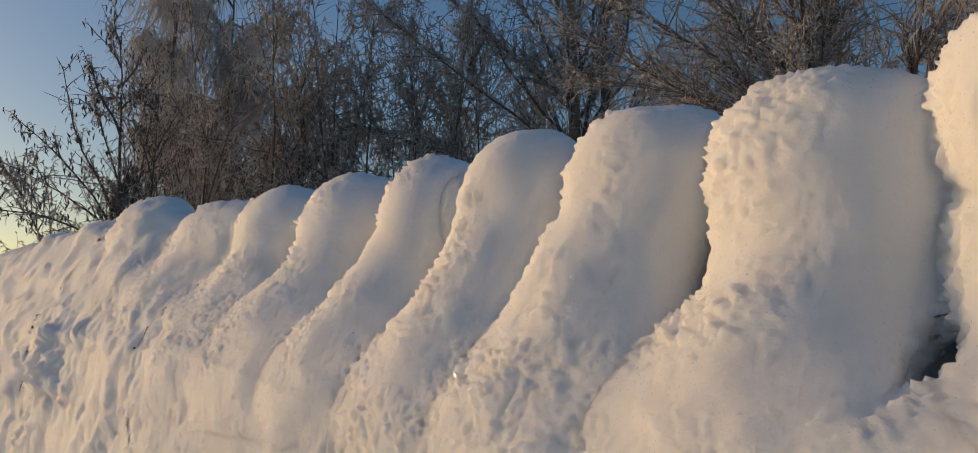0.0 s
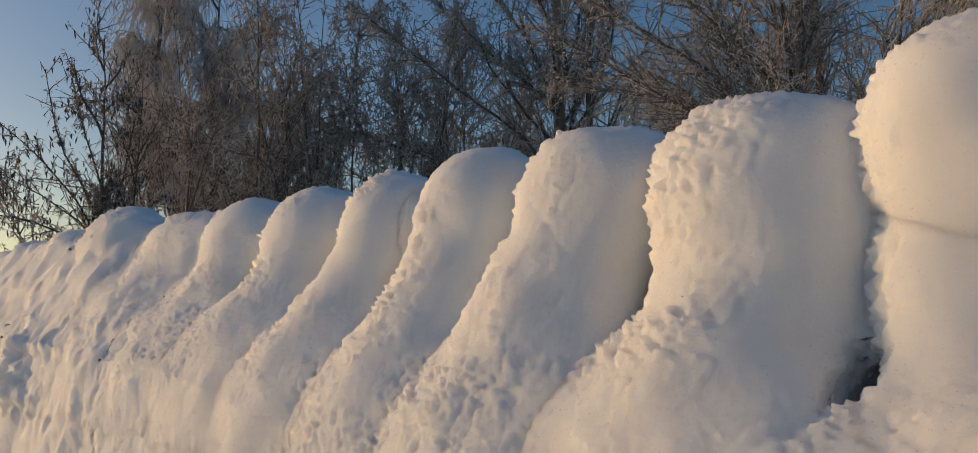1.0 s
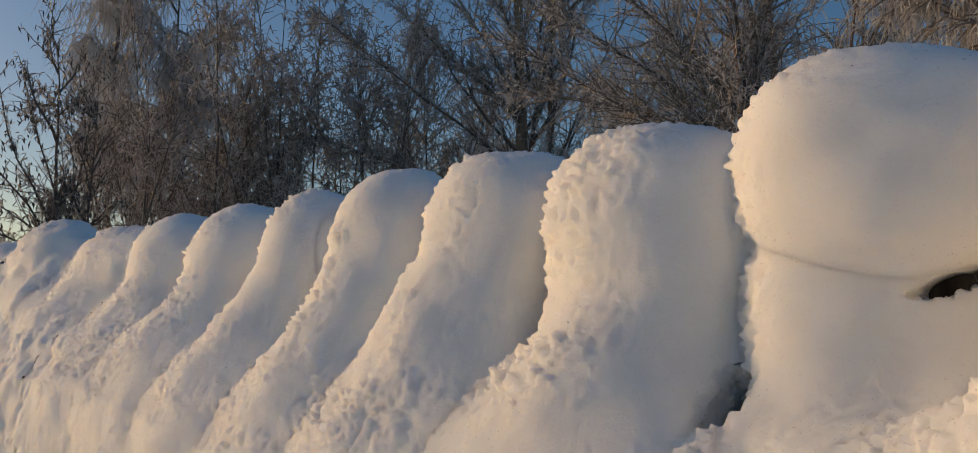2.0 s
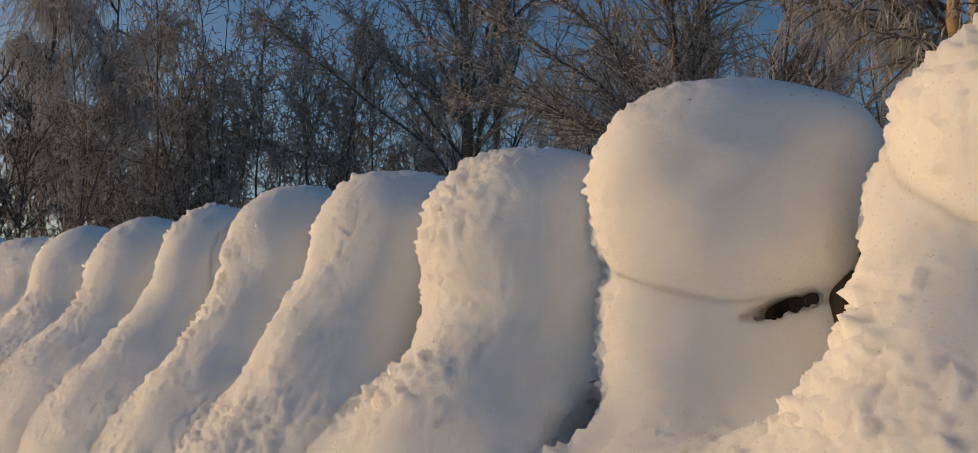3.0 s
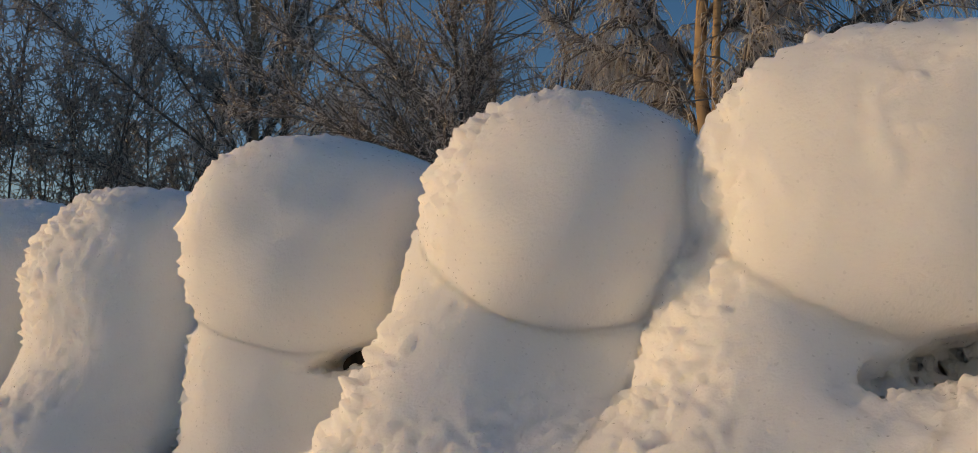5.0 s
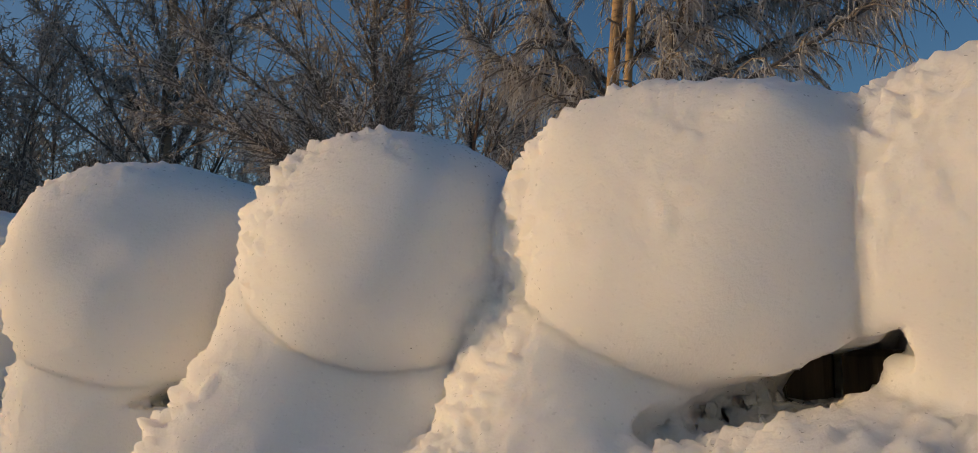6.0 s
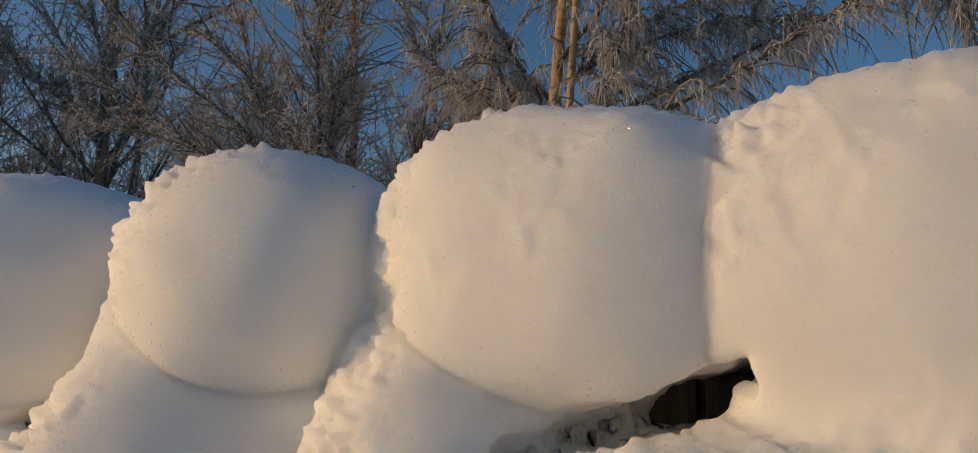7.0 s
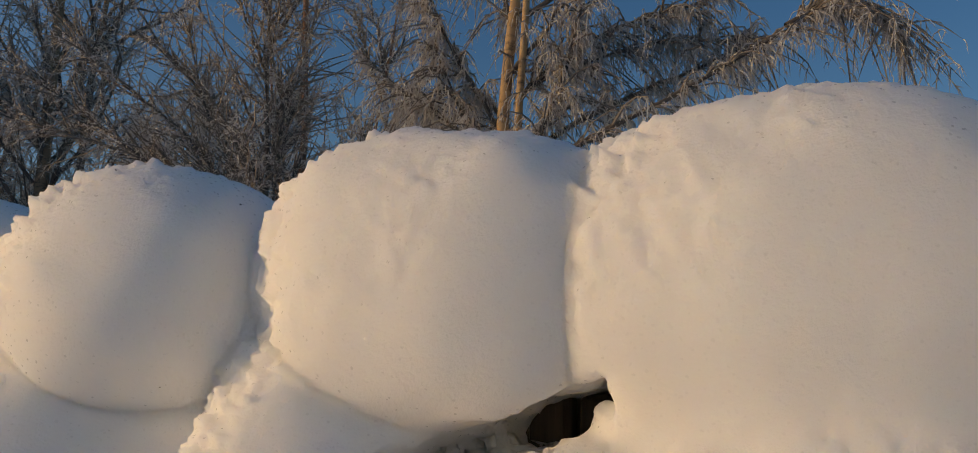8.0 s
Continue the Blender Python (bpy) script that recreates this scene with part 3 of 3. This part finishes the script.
    if leaves:
        # withered leaves and catkins hang from the ends
        ends = twigs[rng.integers(0, len(twigs), leaves), -1][:, None]
        hang = ends + np.array([(0, 0, 0.01), (0.004, 0, -0.03), (0, 0.004, -0.075)])[None] * rng.uniform(0.6, 1.3, (leaves, 1, 1)) + rng.normal(0, 0.012, (leaves, 3, 3))
        v, q = needles(hang - here, np.array([0.004, 0.012, 0.002])[None] * rng.uniform(0.7, 1.3, (leaves, 1)))
        tagged(mesh_object("withered_leaves", v, q, DARK_BARK, ob), "curled dark withered leaves and catkins", kind="stuff")
    return ob


# birch with two sunlit stems behind the snow heads
tree("birch_tree", "weeping birch with two sunlit orange stems and frosted twigs", 21,
     [(-1.01, 5.44, 9.5, 0.066, 0.012, 0.0), (-0.965, 5.37, 8.5, 0.046, 0.028, 0.0)], 40, 2.4, 1200, 0.75, 11000, 0.15, BIRCH, FROST_TWIG,
     limb_lo=0.30, lift=0.7, droop=0.75, twig_droop=1.1, twig_r=0.0052, sub_n=1.0, bare=(-0.35, -0.94), limb_r=0.36,
     boughs=[((-0.95, 5.40, 2.55), (-0.4, 5.2, 2.96), (0.29, 5.42, 3.38), (1.24, 5.73, 3.98)),
             ((0.95, 5.65, 3.82), (1.30, 5.75, 4.05), (1.52, 5.82, 4.0), (1.68, 5.88, 3.78)),
             ((-0.95, 5.45, 3.35), (-0.87, 5.56, 3.58), (-0.23, 5.77, 4.04), (0.38, 5.97, 4.23)),
             ((-0.90, 5.36, 2.7), (-0.69, 5.3, 3.1), (-0.51, 5.36, 3.58), (-0.42, 5.39, 4.08)),
             ((-0.98, 5.50, 2.8), (-1.20, 5.69, 3.35), (-1.46, 5.60, 3.72), (-1.77, 5.5, 4.35)),
             ((-1.02, 5.46, 2.7), (-1.4, 5.58, 3.3), (-1.5, 5.55, 3.55), (-1.68, 5.5, 4.0)),
             ((-0.95, 5.46, 3.4), (-0.86, 5.67, 3.63), (-0.08, 5.93, 3.95), (0.76, 6.2, 3.98)),
             ((-0.95, 5.48, 2.9), (-0.57, 5.87, 3.34), (0.41, 6.19, 3.84), (0.92, 6.36, 4.05)),
             ((-1.0, 5.46, 2.9), (-1.6, 5.6, 3.3), (-2.3, 5.6, 3.9))])
tree("birch_tree", "slender reddish birch in a dense haze of frosted twigs", 22,
     [(-4.04, 7.47, 10.0, 0.060, -0.01, 0.0), (-4.3, 7.7, 8.0, 0.03, -0.12, 0.05), (-3.8, 7.6, 8.0, 0.03, 0.12, 0.05)], 54, 2.4, 1300, 0.9, 13000, 0.10, RED_BARK, FROST_TWIG,
     limb_lo=0.15, lift=0.9, droop=0.3, twig_droop=0.5, twig_r=0.0062, sub_n=1.0, twig_k=2, bare=(0.5, -0.87), limb_r=0.30)
tree("birch_tree", "young birch with dark boughs fanning low and frosted twigs", 25,
     [(-3.35, 6.0, 5.0, 0.040, -0.05, 0.02)], 16, 1.4, 800, 0.8, 7500, 0.09, DARK_BARK, FROST_TWIG,
     limb_lo=0.45, lift=0.5, droop=0.1, twig_droop=0.4, twig_r=0.0052, sub_n=1.0, twig_k=2, limb_r=0.42,
     boughs=[((-3.35, 6.0, 2.5), (-3.97, 5.57, 3.4), (-4.41, 5.26, 3.76), (-4.76, 5.01, 4.15)),
             ((-3.35, 6.0, 2.6), (-4.15, 5.44, 3.1), (-4.63, 5.11, 3.51), (-5.3, 4.7, 4.0)),
             ((-3.35, 6.0, 2.6), (-3.85, 5.65, 3.55), (-4.03, 5.53, 4.39)),
             ((-3.35, 6.0, 2.7), (-3.33, 6.02, 3.56), (-3.15, 6.15, 4.42)),
             ((-3.35, 6.0, 2.6), (-3.9, 5.7, 3.0), (-4.9, 5.4, 3.35), (-5.6, 5.2, 3.55)),
             ((-3.35, 6.0, 2.8), (-3.7, 5.8, 3.5), (-4.4, 5.5, 4.3))])
tree("birch_tree", "tall birch with dark rising boughs and frosted twigs", 23,
     [(-11.0, 10.6, 13.0, 0.16, 0.004, 0.0), (-11.02, 10.98, 12.5, 0.10, 0.045, 0.045)], 44, 3.8, 1000, 1.4, 10500, 0.20, TAN_BARK, FROST_TWIG,
     limb_lo=0.20, lift=1.0, droop=0.2, twig_droop=0.5, twig_r=0.0105, twig_k=2, limb_r=0.21,
     boughs=[((-11.0, 10.6, 4.6), (-10.81, 10.22, 5.43), (-11.21, 9.8, 6.57), (-11.66, 9.33, 7.42)),
             ((-11.0, 10.6, 3.4), (-10.75, 9.84, 4.32), (-11.57, 8.85, 5.26), (-12.23, 8.15, 6.02), (-13.06, 7.28, 7.12)),
             ((-11.0, 10.6, 4.8), (-11.38, 10.78, 5.42), (-11.98, 10.15, 6.08), (-12.91, 9.18, 7.34)),
             ((-11.0, 10.6, 5.9), (-11.06, 10.54, 6.84), (-11.39, 10.19, 7.58)),
             ((-11.0, 10.95, 5.0), (-10.52, 11.39, 6.79), (-10.18, 11.75, 7.67)),
             ((-11.0, 10.6, 3.0), (-11.9, 9.6, 3.9), (-13.2, 8.3, 4.5), (-14.4, 7.2, 5.0))])
tree("birch_tree", "tall weeping birch white with hoar frost", 24,
     [(-18.4, 5.6, 11.0, 0.09, 0.01, 0.0), (-18.0, 6.6, 10.2, 0.07, 0.02, 0.03)], 50, 2.3, 560, 1.2, 6500, 0.65, DARK_BARK, WHITE_TWIG,
     limb_lo=0.35, lift=1.0, droop=0.7, twig_droop=1.5, twig_r=0.0085, sub_n=0.35, limb_r=0.35)
tree("alder_tree", "leaning alder with dark withered leaves at the thicket's end", 40,
     [(-12.02, 2.90, 5.4, 0.045, -0.005, -0.02), (-12.0, 3.05, 4.8, 0.03, 0.01, 0.06)], 26, 1.2, 420, 0.6, 2600, 0.14, DARK_BARK, BROWN_TWIG,
     limb_lo=0.25, lift=1.2, droop=0.1, twig_droop=0.5, twig_r=0.0060, sub_n=0.7, limb_r=0.42, leaves=1100,
     boughs=[((-12.04, 2.85, 1.6), (-12.05, 2.79, 2.68), (-12.19, 2.27, 3.6), (-12.25, 2.07, 4.63)),
             ((-12.04, 2.85, 1.6), (-12.06, 2.75, 2.64), (-12.25, 2.09, 3.5), (-12.33, 1.6, 3.9)),
             ((-12.04, 2.85, 1.8), (-12.07, 2.72, 2.5), (-12.29, 1.93, 2.98), (-12.41, 1.3, 3.25)),
             ((-12.04, 2.85, 1.7), (-12.06, 2.7, 2.3), (-12.27, 2.01, 2.65), (-12.45, 1.3, 2.71)),
             ((-12.02, 2.88, 2.2), (-12.03, 2.83, 3.03), (-12.14, 2.47, 4.06), (-12.16, 2.38, 4.58)),
             ((-12.02, 2.9, 2.0), (-12.01, 2.95, 2.77), (-11.95, 3.14, 3.58), (-11.92, 3.24, 4.4))])


def alder(k, azimuth, distance, height, wide, label="bare brown alder thicket dusted with frost"):
    """A many-stemmed young alder, placed by its bearing from the road."""
    a, r = radians(azimuth), random.Random(k)
    x, y = 0.49 - distance * math.sin(a), -0.64 + distance * math.cos(a)
    height *= 1.0 if k < 2 else 1.18
    stems, lean = [], 0.7 if k < 2 else 0.45
    for j in range(5):
        turn, out = r.uniform(0, 6.28), r.uniform(0.1, wide)
        stems.append((x + 0.5 * out * math.cos(turn), y + 0.5 * out * math.sin(turn), height * r.uniform(0.62, 0.95), 0.036,
                      out * lean * math.cos(turn), out * lean * math.sin(turn)))
    tree("alder_tree", label, 40 + k, stems, 78, 0.26 * height, 430, 0.12 * height, 3100, 0.016 * height + 0.10, DARK_BARK, BROWN_TWIG if k < 9 else FROST_TWIG,
         limb_lo=0.20, lift=1.2, droop=0.0, twig_droop=0.5, twig_r=0.0112, sub_n=1.0, twig_k=2, spread=0.95, limb_r=0.34, leaves=400 if k < 9 else 0)


alder(1, 73.0, 16.0, 6.0, 0.85)
alder(2, 70.0, 16.5, 6.3, 0.85)
alder(3, 67.5, 18.0, 7.6, 0.85)
alder(4, 65.0, 16.0, 6.6, 0.85)
alder(5, 62.5, 17.5, 6.6, 0.85)
alder(6, 60.0, 16.0, 7.2, 0.85)
alder(7, 57.5, 17.5, 7.9, 0.85)
alder(8, 55.0, 16.5, 7.4, 0.85)
alder(9, 52.0, 18.0, 7.4, 0.85)
alder(10, 49.0, 19.0, 6.2, 0.85)
alder(11, 45.5, 18.0, 6.4, 0.85)
alder(12, 42.0, 16.0, 6.4, 0.85)
alder(13, 38.0, 14.0, 6.0, 0.85)
alder(14, 34.0, 13.0, 5.4, 0.85)
alder(15, 25.0, 12.0, 5.2, 0.85)
alder(16, 18.0, 11.0, 4.6, 0.85)
